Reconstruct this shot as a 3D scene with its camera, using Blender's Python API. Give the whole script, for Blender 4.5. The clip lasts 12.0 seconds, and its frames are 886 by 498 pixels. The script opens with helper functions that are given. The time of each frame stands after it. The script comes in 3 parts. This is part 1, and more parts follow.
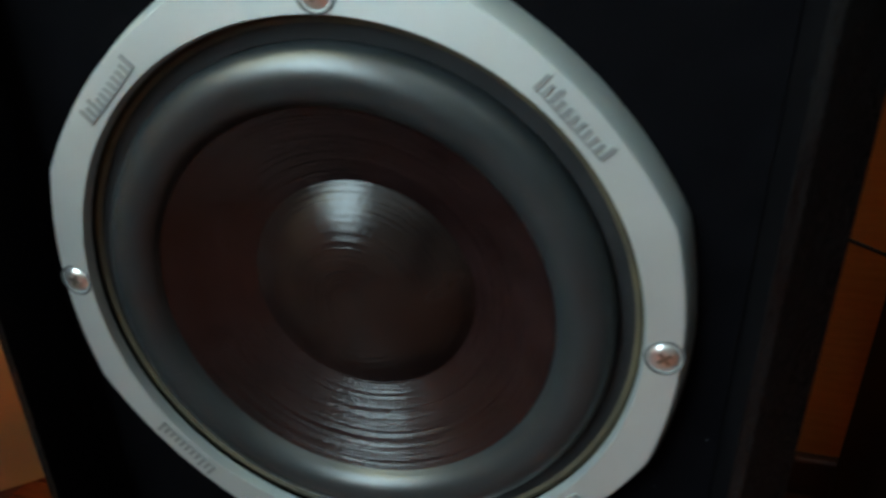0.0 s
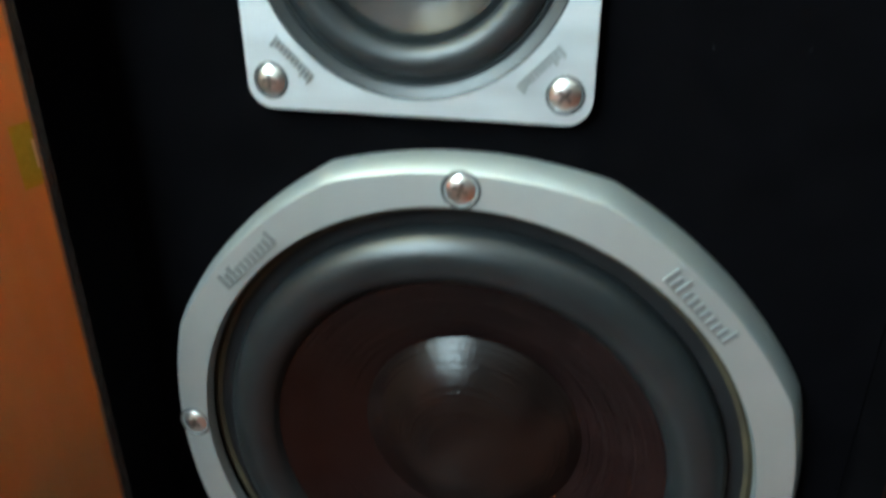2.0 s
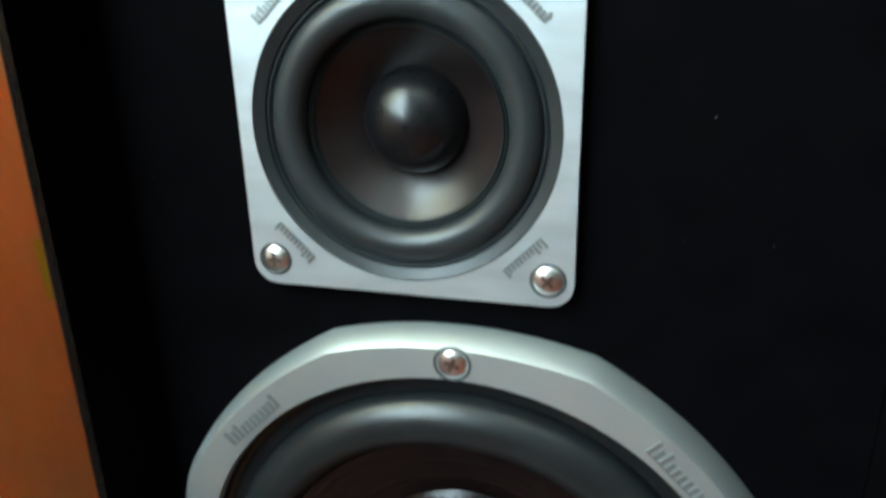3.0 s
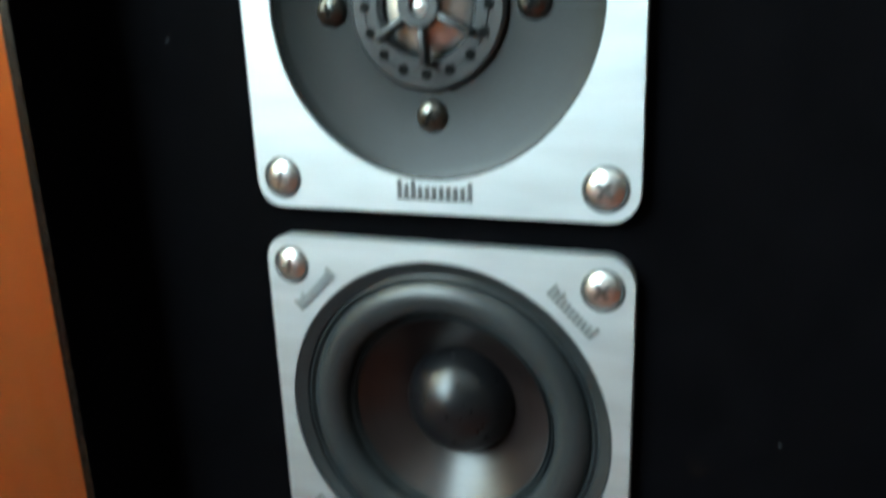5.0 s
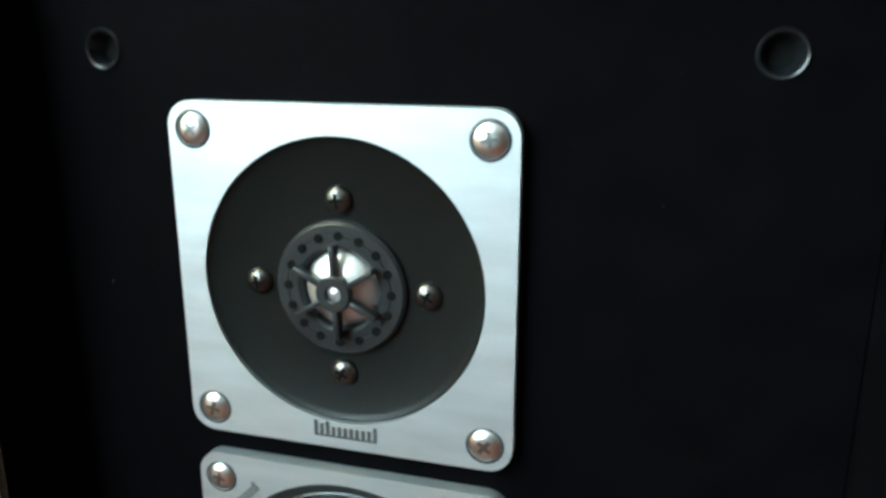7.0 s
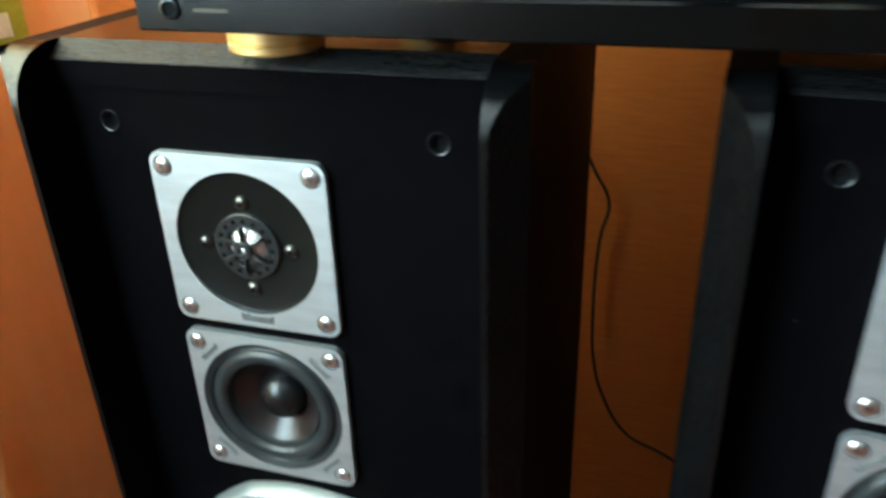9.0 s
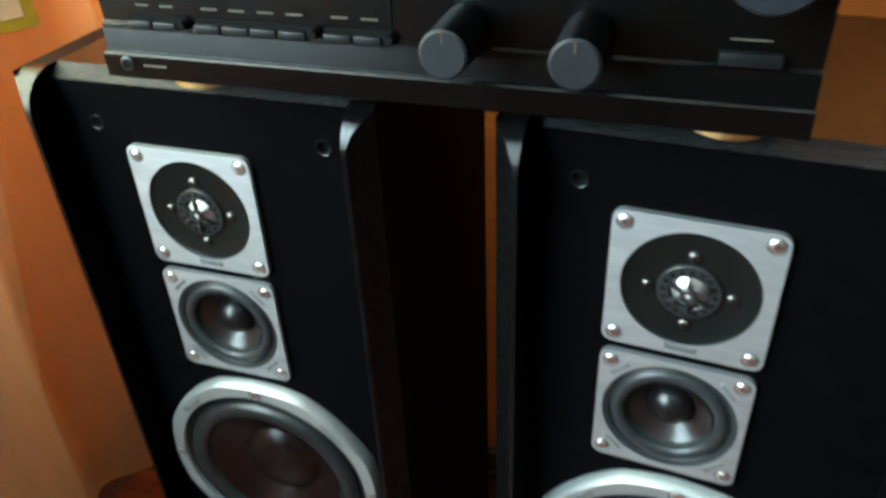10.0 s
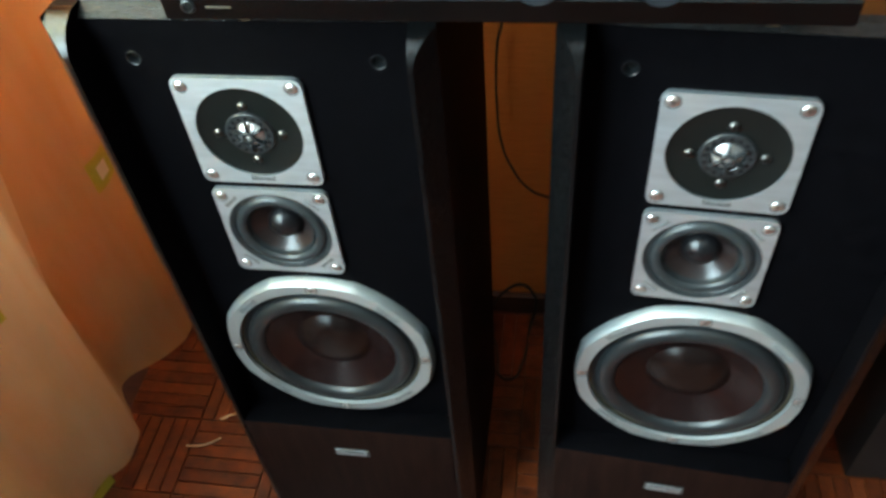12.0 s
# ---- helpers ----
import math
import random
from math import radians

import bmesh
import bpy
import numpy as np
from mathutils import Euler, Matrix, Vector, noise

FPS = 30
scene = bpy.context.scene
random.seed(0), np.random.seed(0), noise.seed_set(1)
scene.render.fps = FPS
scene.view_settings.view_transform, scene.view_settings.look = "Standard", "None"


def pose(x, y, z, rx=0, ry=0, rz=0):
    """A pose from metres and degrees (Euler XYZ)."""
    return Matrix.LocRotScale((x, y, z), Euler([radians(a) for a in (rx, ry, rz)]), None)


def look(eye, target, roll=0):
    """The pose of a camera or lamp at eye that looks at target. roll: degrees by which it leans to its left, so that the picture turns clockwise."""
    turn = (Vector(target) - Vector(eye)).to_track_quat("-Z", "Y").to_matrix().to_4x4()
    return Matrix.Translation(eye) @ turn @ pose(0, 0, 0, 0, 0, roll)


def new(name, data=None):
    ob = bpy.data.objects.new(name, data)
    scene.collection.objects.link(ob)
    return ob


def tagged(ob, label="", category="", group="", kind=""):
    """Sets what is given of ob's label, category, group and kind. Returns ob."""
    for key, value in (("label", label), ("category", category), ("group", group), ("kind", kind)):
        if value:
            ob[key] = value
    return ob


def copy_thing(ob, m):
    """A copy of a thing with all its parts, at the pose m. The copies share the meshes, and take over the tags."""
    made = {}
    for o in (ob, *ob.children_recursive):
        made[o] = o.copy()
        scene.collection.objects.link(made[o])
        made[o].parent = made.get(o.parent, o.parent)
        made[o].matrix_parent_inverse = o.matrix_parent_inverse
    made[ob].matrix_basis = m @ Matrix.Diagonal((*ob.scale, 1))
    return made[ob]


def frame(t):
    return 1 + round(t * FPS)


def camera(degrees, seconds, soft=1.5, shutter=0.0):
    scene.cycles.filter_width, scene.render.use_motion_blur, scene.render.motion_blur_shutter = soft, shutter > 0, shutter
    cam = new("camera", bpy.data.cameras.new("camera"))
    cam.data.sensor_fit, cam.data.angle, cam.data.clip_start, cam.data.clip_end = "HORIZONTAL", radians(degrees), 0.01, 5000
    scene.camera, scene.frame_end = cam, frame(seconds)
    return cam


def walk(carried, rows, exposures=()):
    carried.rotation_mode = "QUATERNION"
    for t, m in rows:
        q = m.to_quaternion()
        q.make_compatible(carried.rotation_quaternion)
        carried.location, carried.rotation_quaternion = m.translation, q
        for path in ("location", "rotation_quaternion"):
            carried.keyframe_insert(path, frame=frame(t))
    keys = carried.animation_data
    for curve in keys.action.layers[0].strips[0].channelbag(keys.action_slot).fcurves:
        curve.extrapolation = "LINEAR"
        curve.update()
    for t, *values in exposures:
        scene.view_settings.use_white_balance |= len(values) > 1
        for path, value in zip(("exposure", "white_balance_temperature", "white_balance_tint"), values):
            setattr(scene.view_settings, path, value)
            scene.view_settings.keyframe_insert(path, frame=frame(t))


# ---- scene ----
cam = camera(59.4, 12.0, soft=3.0, shutter=0.5)
PATH = [
    (0, (0.106, -0.214, 0.525), (-0.359, 1.497, -0.4), -1.0),
    (0.5, (0.071, -0.222, 0.525), (-0.356, 1.486, -0.424), -0.5),
    (1, (0.055, -0.223, 0.535), (-0.337, 1.471, -0.454), -0.1),
    (1.5, (0.052, -0.223, 0.543), (-0.352, 1.479, -0.427), -0.1),
    (2, (0.062, -0.22, 0.574), (-0.369, 1.528, -0.297), -0.5),
    (2.5, (0.068, -0.221, 0.596), (-0.384, 1.561, -0.192), -0.7),
    (3, (0.07, -0.218, 0.611), (-0.418, 1.583, -0.109), -1.3),
    (3.2, (0.07, -0.216, 0.618), (-0.426, 1.594, -0.073), -1.3),
    (4.8, (0.076, -0.192, 0.65), (-0.654, 1.594, 0.123), -1.4),
    (5, (0.075, -0.187, 0.668), (-0.636, 1.602, 0.128), -2.1),
    (5.5, (0.076, -0.183, 0.695), (-0.606, 1.636, 0.216), -2.3),
    (6, (0.079, -0.184, 0.713), (-0.58, 1.65, 0.263), -2.6),
    (6.5, (0.077, -0.195, 0.731), (-0.462, 1.661, 0.218), -0.9),
    (6.7, (0.082, -0.197, 0.735), (-0.449, 1.662, 0.222), -0.0),
    (8.3, (0.122, -0.288, 0.826), (-0.401, 1.503, 0.106), -0.4),
    (8.5, (0.149, -0.304, 0.835), (-0.38, 1.473, 0.085), -0.1),
    (9, (0.223, -0.344, 0.865), (-0.317, 1.362, -0.029), -1.8),
    (9.5, (0.297, -0.389, 0.924), (-0.251, 1.257, -0.071), -2.3),
    (10, (0.353, -0.435, 0.979), (-0.205, 1.134, -0.129), -2.7),
    (10.5, (0.388, -0.494, 1.012), (-0.215, 0.982, -0.196), -5.9),
    (11, (0.397, -0.529, 1.046), (-0.217, 0.882, -0.231), -6.9),
    (11.5, (0.338, -0.505, 1.063), (-0.095, 0.891, -0.302), -4.7),
    (12, (0.248, -0.469, 1.054), (-0.04, 0.875, -0.399), -5.8),
]
walk(cam, [(t, look(eye, target, roll)) for t, eye, target, roll in PATH],
     [(0.0, 0.4), (1.5, 0.5), (2.5, 0.45), (4.8, 0.25), (6.7, 0.25), (8.5, 0.4), (10.5, 0.55), (12.0, 0.7)])

# ---- world and light ----
world = bpy.data.worlds.new("sky")
scene.world = world
world.use_nodes = True
wn = world.node_tree.nodes
sky = wn.new("ShaderNodeTexSky")
sky.sky_type, sky.sun_disc = "NISHITA", False
sky.sun_elevation, sky.sun_rotation = radians(35), radians(250)
wn["Background"].inputs["Strength"].default_value = 0.12
world.node_tree.links.new(sky.outputs["Color"], wn["Background"].inputs["Color"])
ROOM_W, ROOM_E, ROOM_N, ROOM_S, ROOM_H = -0.51, 2.6, 0.385, -2.9, 2.5
WIN_Y0, WIN_Y1, WIN_Z0, WIN_Z1 = -1.60, 0.16, 0.77, 1.98
FLOOR_Z = 0.0
window_lamp = new("window_daylight", bpy.data.lights.new("window_daylight", "AREA"))
window_lamp.data.shape, window_lamp.data.size, window_lamp.data.size_y = "RECTANGLE", WIN_Z1 - WIN_Z0, WIN_Y1 - WIN_Y0
window_lamp.data.energy, window_lamp.data.color = 122.0, (0.66, 0.92, 1.0)
window_lamp.matrix_world = pose(ROOM_W - 0.03, (WIN_Y0 + WIN_Y1) / 2, (WIN_Z0 + WIN_Z1) / 2, 0, -90, 0)


# ---- materials ----
def nodes(name):
    m = bpy.data.materials.new(name)
    m.use_nodes = True
    return m, m.node_tree.nodes, m.node_tree.links, m.node_tree.nodes["Principled BSDF"]


def surface(name, a, b, rough=0.5, metal=0.0, scale=40.0, stretch=(1, 1, 1), bump=0.1, fine=400.0, spread=0.08, coat=0.0, spec=0.5):
    """Two colours mixed by a stretched noise, a finer noise for relief and gloss."""
    m, n, l, p = nodes(name)
    co = n.new("ShaderNodeTexCoord")
    mp = n.new("ShaderNodeMapping")
    mp.inputs["Scale"].default_value = stretch
    l.new(co.outputs["Object"], mp.inputs["Vector"])
    t1, t2 = n.new("ShaderNodeTexNoise"), n.new("ShaderNodeTexNoise")
    t1.inputs["Scale"].default_value, t1.inputs["Detail"].default_value = scale, 6
    t2.inputs["Scale"].default_value, t2.inputs["Detail"].default_value = fine, 3
    for t in (t1, t2):
        l.new(mp.outputs["Vector"], t.inputs["Vector"])
    ramp = n.new("ShaderNodeValToRGB")
    ramp.color_ramp.elements[0].position, ramp.color_ramp.elements[1].position = 0.3, 0.7
    ramp.color_ramp.elements[0].color, ramp.color_ramp.elements[1].color = (*a, 1), (*b, 1)
    l.new(t1.outputs["Fac"], ramp.inputs["Fac"])
    l.new(ramp.outputs["Color"], p.inputs["Base Color"])
    rr = n.new("ShaderNodeMapRange")
    rr.inputs["To Min"].default_value, rr.inputs["To Max"].default_value = max(rough - spread, 0.02), min(rough + spread, 1)
    l.new(t2.outputs["Fac"], rr.inputs["Value"])
    l.new(rr.outputs["Result"], p.inputs["Roughness"])
    bp = n.new("ShaderNodeBump")
    bp.inputs["Strength"].default_value, bp.inputs["Distance"].default_value = bump, 0.001
    l.new(t2.outputs["Fac"], bp.inputs["Height"])
    l.new(bp.outputs["Normal"], p.inputs["Normal"])
    p.inputs["Metallic"].default_value = metal
    p.inputs["Coat Weight"].default_value = coat
    p.inputs["Specular IOR Level"].default_value = spec
    return m


ALU = surface("brushed_aluminium", (0.53, 0.58, 0.605), (0.63, 0.69, 0.72), 0.57, 1.0, 25, (1, 1, 6), 0.06, 900, 0.06)
CAST = surface("silver_painted_casting", (0.43, 0.475, 0.48), (0.52, 0.57, 0.575), 0.5, 0.8, 18, (1, 1, 1), 0.05, 900, 0.05)
CHROME = surface("chrome_screw", (0.78, 0.80, 0.79), (0.90, 0.91, 0.90), 0.32, 1.0, 90, bump=0.05)
SLOT = surface("screw_slot_grey", (0.30, 0.37, 0.37), (0.42, 0.49, 0.48), 0.3, 1.0, 90)
BLACK_SCREW = surface("black_nickel_screw", (0.11, 0.107, 0.10), (0.17, 0.165, 0.155), 0.3, 1.0, 90, bump=0.05)
FELT = surface("black_baffle_finish", (0.0008, 0.0006, 0.0010), (0.0017, 0.0014, 0.0020), 0.8, 0.0, 60, bump=0.25, fine=1500, spec=0.035)
def dusty(m, scale, limit, colour):
    """Sparse pale lint on a dark surface."""
    n, l = m.node_tree.nodes, m.node_tree.links
    p = n["Principled BSDF"]
    src = p.inputs["Base Color"].links[0].from_socket
    co, no, big = n.new("ShaderNodeTexCoord"), n.new("ShaderNodeTexNoise"), n.new("ShaderNodeTexNoise")
    no.inputs["Scale"].default_value, no.inputs["Detail"].default_value = scale, 1
    big.inputs["Scale"].default_value = 11
    l.new(co.outputs["Object"], no.inputs["Vector"])
    l.new(co.outputs["Object"], big.inputs["Vector"])
    mul, gt, mix = n.new("ShaderNodeMath"), n.new("ShaderNodeMapRange"), n.new("ShaderNodeMix")
    mul.operation = "MULTIPLY_ADD"
    mul.inputs[1].default_value = 0.25
    l.new(big.outputs["Fac"], mul.inputs[0])
    l.new(no.outputs["Fac"], mul.inputs[2])
    gt.inputs["From Min"].default_value, gt.inputs["From Max"].default_value = limit, limit + 0.06
    l.new(mul.outputs[0], gt.inputs["Value"])
    mix.data_type = "RGBA"
    l.new(gt.outputs["Result"], mix.inputs["Factor"])
    l.new(src, mix.inputs[6])
    mix.inputs[7].default_value = (*colour, 1)
    l.new(mix.outputs[2], p.inputs["Base Color"])


dusty(FELT, 420, 0.90, (0.03, 0.031, 0.034))
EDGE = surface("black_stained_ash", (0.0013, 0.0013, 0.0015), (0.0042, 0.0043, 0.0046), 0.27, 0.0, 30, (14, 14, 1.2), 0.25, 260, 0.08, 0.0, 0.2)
# EDGE made lighter and glossier: the highlight on the rounded cheek tops
EDGE_HIGHLIGHT = surface("black_stained_ash_highlight", (0.002, 0.0021, 0.0023), (0.006, 0.0063, 0.0066), 0.17, 0.0, 30, (1.2, 14, 14), 0.12, 260, 0.05, 0.0, 0.5)
# EDGE's black ash again, greyer to carry the light on the upturned bevel
EDGE_LIT_BEVEL = surface("black_stained_ash_lit_bevel", (0.003, 0.0032, 0.0034), (0.012, 0.0128, 0.0135), 0.28, 0.0, 16, (1.0, 16, 22), 0.5, 160, 0.12, 0.0, 0.28)
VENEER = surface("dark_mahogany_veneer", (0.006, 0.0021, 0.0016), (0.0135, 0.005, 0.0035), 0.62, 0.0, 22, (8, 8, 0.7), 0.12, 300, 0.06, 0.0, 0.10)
# same veneer as the sides; its lighter tone stands in for light on top
VENEER_LIT_TOP = surface("dark_mahogany_veneer_lit_top", (0.010, 0.0036, 0.0022), (0.022, 0.0082, 0.0046), 0.22, 0.0, 22, (0.7, 9, 8), 0.06, 300, 0.05, 0.0, 0.24)
RUBBER = surface("grey_rubber_surround", (0.010, 0.0118, 0.0128), (0.0155, 0.0180, 0.0195), 0.33, 0.0, 50, bump=0.08, fine=700)
RUBBER_MID = surface("pale_grey_rubber_surround", (0.017, 0.020, 0.0215), (0.025, 0.029, 0.031), 0.36, 0.0, 50, bump=0.08, fine=700)
GASKET = surface("dark_gasket", (0.0070, 0.0070, 0.0078), (0.0115, 0.0115, 0.0126), 0.62, 0.0, 60, bump=0.2, fine=900, spec=0.22)
BRASSY = surface("aged_gasket_edge", (0.03, 0.024, 0.014), (0.06, 0.048, 0.026), 0.6, 0.0, 120)
SOFT_BLACK = surface("satin_black_cap", (0.004, 0.004, 0.005), (0.007, 0.007, 0.008), 0.30, 0.0, 40, bump=0.04)
GUNMETAL = surface("anodised_gunmetal_disc", (0.0044, 0.0053, 0.0050), (0.0070, 0.0084, 0.0079), 0.33, 0.0, 16, bump=0.05, fine=900, spec=0.26)
PLASTIC = surface("black_moulded_plastic", (0.005, 0.0057, 0.0065), (0.0085, 0.0096, 0.0108), 0.3, 0.0, 80, bump=0.08)
VOID = surface("black_hole", (0.002, 0.002, 0.002), (0.004, 0.004, 0.004), 0.8, 0.0, 60, spec=0.1)
GRILLE = surface("grey_moulded_grille", (0.014, 0.0155, 0.0165), (0.021, 0.023, 0.0245), 0.34, 0.0, 80, bump=0.08)
DOME = surface("polished_metal_dome", (0.86, 0.85, 0.83), (0.93, 0.92, 0.90), 0.46, 1.0, 60, bump=0.02)
GOLD = surface("polished_brass_gold", (0.85, 0.58, 0.23), (0.93, 0.68, 0.31), 0.42, 1.0, 40, (1, 1, 20), 0.05)
AMP = surface("black_amplifier_lacquer", (0.0008, 0.0009, 0.0010), (0.0015, 0.0017, 0.0018), 0.21, 0.0, 30, (1, 6, 30), 0.10, 500, 0.04, 0.0, 0.34)
KEY = surface("grey_amplifier_key", (0.005, 0.0056, 0.006), (0.0075, 0.0083, 0.009), 0.4, 0.0, 40, spec=0.25)
KNOB = surface("dark_grey_knob", (0.010, 0.011, 0.0135), (0.015, 0.0165, 0.020), 0.5, 0.0, 60, bump=0.1, spec=0.25)
LEGEND = surface("buff_printed_legend", (0.045, 0.035, 0.023), (0.068, 0.053, 0.036), 0.6)
# pressed marks share the plate's metal; the darker grey is their relief shading
MARK = surface("pressed_mark_relief_shade", (0.24, 0.265, 0.265), (0.30, 0.325, 0.325), 0.45, 0.7, 80)
DARK_MARK = surface("printed_mark_dark_grey", (0.05, 0.054, 0.054), (0.09, 0.095, 0.095), 0.5, 0.2, 80)
WALLPAPER = surface("orange_wallpaper", (0.76, 0.215, 0.036), (0.86, 0.275, 0.058), 0.65, 0.0, 26, (1, 1, 9), 0.35, 160)
# for the unseen closing walls; dark brown to hold down bounce and reflections
UNSEEN_WALL = surface("unseen_wall_dark_brown", (0.085, 0.065, 0.048), (0.125, 0.098, 0.074), 0.7)
PLASTER = surface("white_ceiling_paint", (0.80, 0.80, 0.78), (0.85, 0.85, 0.83), 0.85)
SKIRT = surface("brown_painted_skirting", (0.05, 0.018, 0.012), (0.08, 0.03, 0.02), 0.45, 0.0, 20, (1, 8, 8))
CABLE = surface("black_cable_sheath", (0.010, 0.010, 0.010), (0.018, 0.018, 0.018), 0.5)
POT = surface("white_glazed_pot", (0.70, 0.70, 0.66), (0.78, 0.78, 0.74), 0.2, coat=0.4)
LEAF = surface("green_leaf", (0.035, 0.10, 0.015), (0.06, 0.15, 0.025), 0.45)
SOIL = surface("dark_soil", (0.02, 0.014, 0.01), (0.05, 0.035, 0.025), 0.9, bump=1.0, fine=200)
BOX = surface("black_cabinet_finish", (0.006, 0.006, 0.006), (0.012, 0.012, 0.012), 0.5, 0.0, 30)
WIRE = surface("bare_straw_wire", (0.55, 0.36, 0.20), (0.65, 0.45, 0.27), 0.45)
FRAME_WHITE = surface("white_window_paint", (0.72, 0.72, 0.70), (0.80, 0.80, 0.78), 0.4)


def cone_material(name, a, b, centre, rings, rough, relief, spec):
    """Coated paper cone: uneven concentric ribs round its centre, and blotches."""
    m, n, l, p = nodes(name)
    co, mp = n.new("ShaderNodeTexCoord"), n.new("ShaderNodeMapping")
    mp.inputs["Location"].default_value = (-centre[0], 0.0, -centre[1])
    l.new(co.outputs["Object"], mp.inputs["Vector"])
    flat, length = n.new("ShaderNodeVectorMath"), n.new("ShaderNodeVectorMath")
    flat.operation, length.operation = "MULTIPLY", "LENGTH"
    flat.inputs[1].default_value = (1, 0, 1)
    l.new(mp.outputs["Vector"], flat.inputs[0])
    l.new(flat.outputs["Vector"], length.inputs[0])
    rib, no, grit = n.new("ShaderNodeTexNoise"), n.new("ShaderNodeTexNoise"), n.new("ShaderNodeTexNoise")
    rib.noise_dimensions = "4D"
    rib.inputs["Scale"].default_value, rib.inputs["Detail"].default_value = 9, 3
    scaled = n.new("ShaderNodeMath")
    scaled.operation = "MULTIPLY"
    scaled.inputs[1].default_value = rings
    l.new(length.outputs["Value"], scaled.inputs[0])
    l.new(scaled.outputs[0], rib.inputs["W"])
    no.inputs["Scale"].default_value, no.inputs["Detail"].default_value = 55, 7
    grit.inputs["Scale"].default_value = 700
    for t in (rib, no, grit):
        l.new(mp.outputs["Vector"], t.inputs["Vector"])
    ramp = n.new("ShaderNodeValToRGB")
    ramp.color_ramp.elements[0].position, ramp.color_ramp.elements[1].position = 0.35, 0.68
    ramp.color_ramp.elements[0].color, ramp.color_ramp.elements[1].color = (*a, 1), (*b, 1)
    l.new(no.outputs["Fac"], ramp.inputs["Fac"])
    l.new(ramp.outputs["Color"], p.inputs["Base Color"])
    add = n.new("ShaderNodeMath")
    add.operation = "MULTIPLY_ADD"
    add.inputs[1].default_value = 0.28
    l.new(grit.outputs["Fac"], add.inputs[0])
    l.new(rib.outputs["Fac"], add.inputs[2])
    bp = n.new("ShaderNodeBump")
    bp.inputs["Strength"].default_value, bp.inputs["Distance"].default_value = relief, 0.0016
    l.new(add.outputs[0], bp.inputs["Height"])
    l.new(bp.outputs["Normal"], p.inputs["Normal"])
    p.inputs["Roughness"].default_value = rough
    p.inputs["Specular IOR Level"].default_value = spec
    return m


TX, TZ, MZ, WX, WZ = -0.0170, 0.675, 0.5615, -0.001, 0.3862
CONE = cone_material("brown_coated_paper_cone", (0.0052, 0.0021, 0.0023), (0.0112, 0.0048, 0.0049), (WX, WZ), 75, 0.25, 0.5, 0.45)
CAP = cone_material("brown_coated_dust_cap", (0.0056, 0.0030, 0.0028), (0.0125, 0.0072, 0.0062), (WX, WZ), 70, 0.23, 0.32, 0.3)
MID_CONE = cone_material("dark_coated_midrange_cone", (0.010, 0.0064, 0.0062), (0.018, 0.0118, 0.0114), (TX, MZ), 60, 0.3, 0.06, 0.55)


def cloth_material(name, a, b, clear_share):
    """Sheer cloth: partly see-through, glowing where it is lit from behind."""
    m, n, l, p = nodes(name)
    out = n["Material Output"]
    co = n.new("ShaderNodeTexCoord")
    mp = n.new("ShaderNodeMapping")
    mp.inputs["Scale"].default_value = (1, 5, 0.8)
    l.new(co.outputs["Object"], mp.inputs["Vector"])
    no = n.new("ShaderNodeTexNoise")
    no.inputs["Scale"].default_value, no.inputs["Detail"].default_value = 9, 5
    l.new(mp.outputs["Vector"], no.inputs["Vector"])
    ramp = n.new("ShaderNodeValToRGB")
    ramp.color_ramp.elements[0].position, ramp.color_ramp.elements[1].position = 0.32, 0.72
    ramp.color_ramp.elements[0].color, ramp.color_ramp.elements[1].color = (*a, 1), (*b, 1)
    l.new(no.outputs["Fac"], ramp.inputs["Fac"])
    weave = n.new("ShaderNodeTexNoise")
    weave.inputs["Scale"].default_value = 900
    l.new(co.outputs["Object"], weave.inputs["Vector"])
    bp = n.new("ShaderNodeBump")
    bp.inputs["Strength"].default_value, bp.inputs["Distance"].default_value = 0.3, 0.0006
    l.new(weave.outputs["Fac"], bp.inputs["Height"])
    p.inputs["Roughness"].default_value = 0.55
    l.new(bp.outputs["Normal"], p.inputs["Normal"])
    l.new(ramp.outputs["Color"], p.inputs["Base Color"])
    tr, clear = n.new("ShaderNodeBsdfTranslucent"), n.new("ShaderNodeBsdfTransparent")
    l.new(ramp.outputs["Color"], tr.inputs["Color"])
    mix1, mix2 = n.new("ShaderNodeMixShader"), n.new("ShaderNodeMixShader")
    mix1.inputs["Fac"].default_value, mix2.inputs["Fac"].default_value = 0.55, clear_share
    l.new(p.outputs[0], mix1.inputs[1])
    l.new(tr.outputs[0], mix1.inputs[2])
    l.new(mix1.outputs[0], mix2.inputs[1])
    l.new(clear.outputs[0], mix2.inputs[2])
    l.new(mix2.outputs[0], out.inputs["Surface"])
    return m


CLOTH = cloth_material("sheer_cream_curtain_cloth", (0.92, 0.66, 0.30), (0.95, 0.76, 0.43), 0.44)
CLOTH_FOLD = cloth_material("sheer_pale_curtain_fold", (0.96, 0.80, 0.47), (0.98, 0.89, 0.62), 0.38)
GREEN_PATCH = surface("olive_green_applique", (0.42, 0.40, 0.035), (0.50, 0.48, 0.055), 0.7, 0.0, 200)
WHITE_PATCH = surface("cream_applique", (0.74, 0.62, 0.46), (0.80, 0.69, 0.53), 0.7, 0.0, 200)


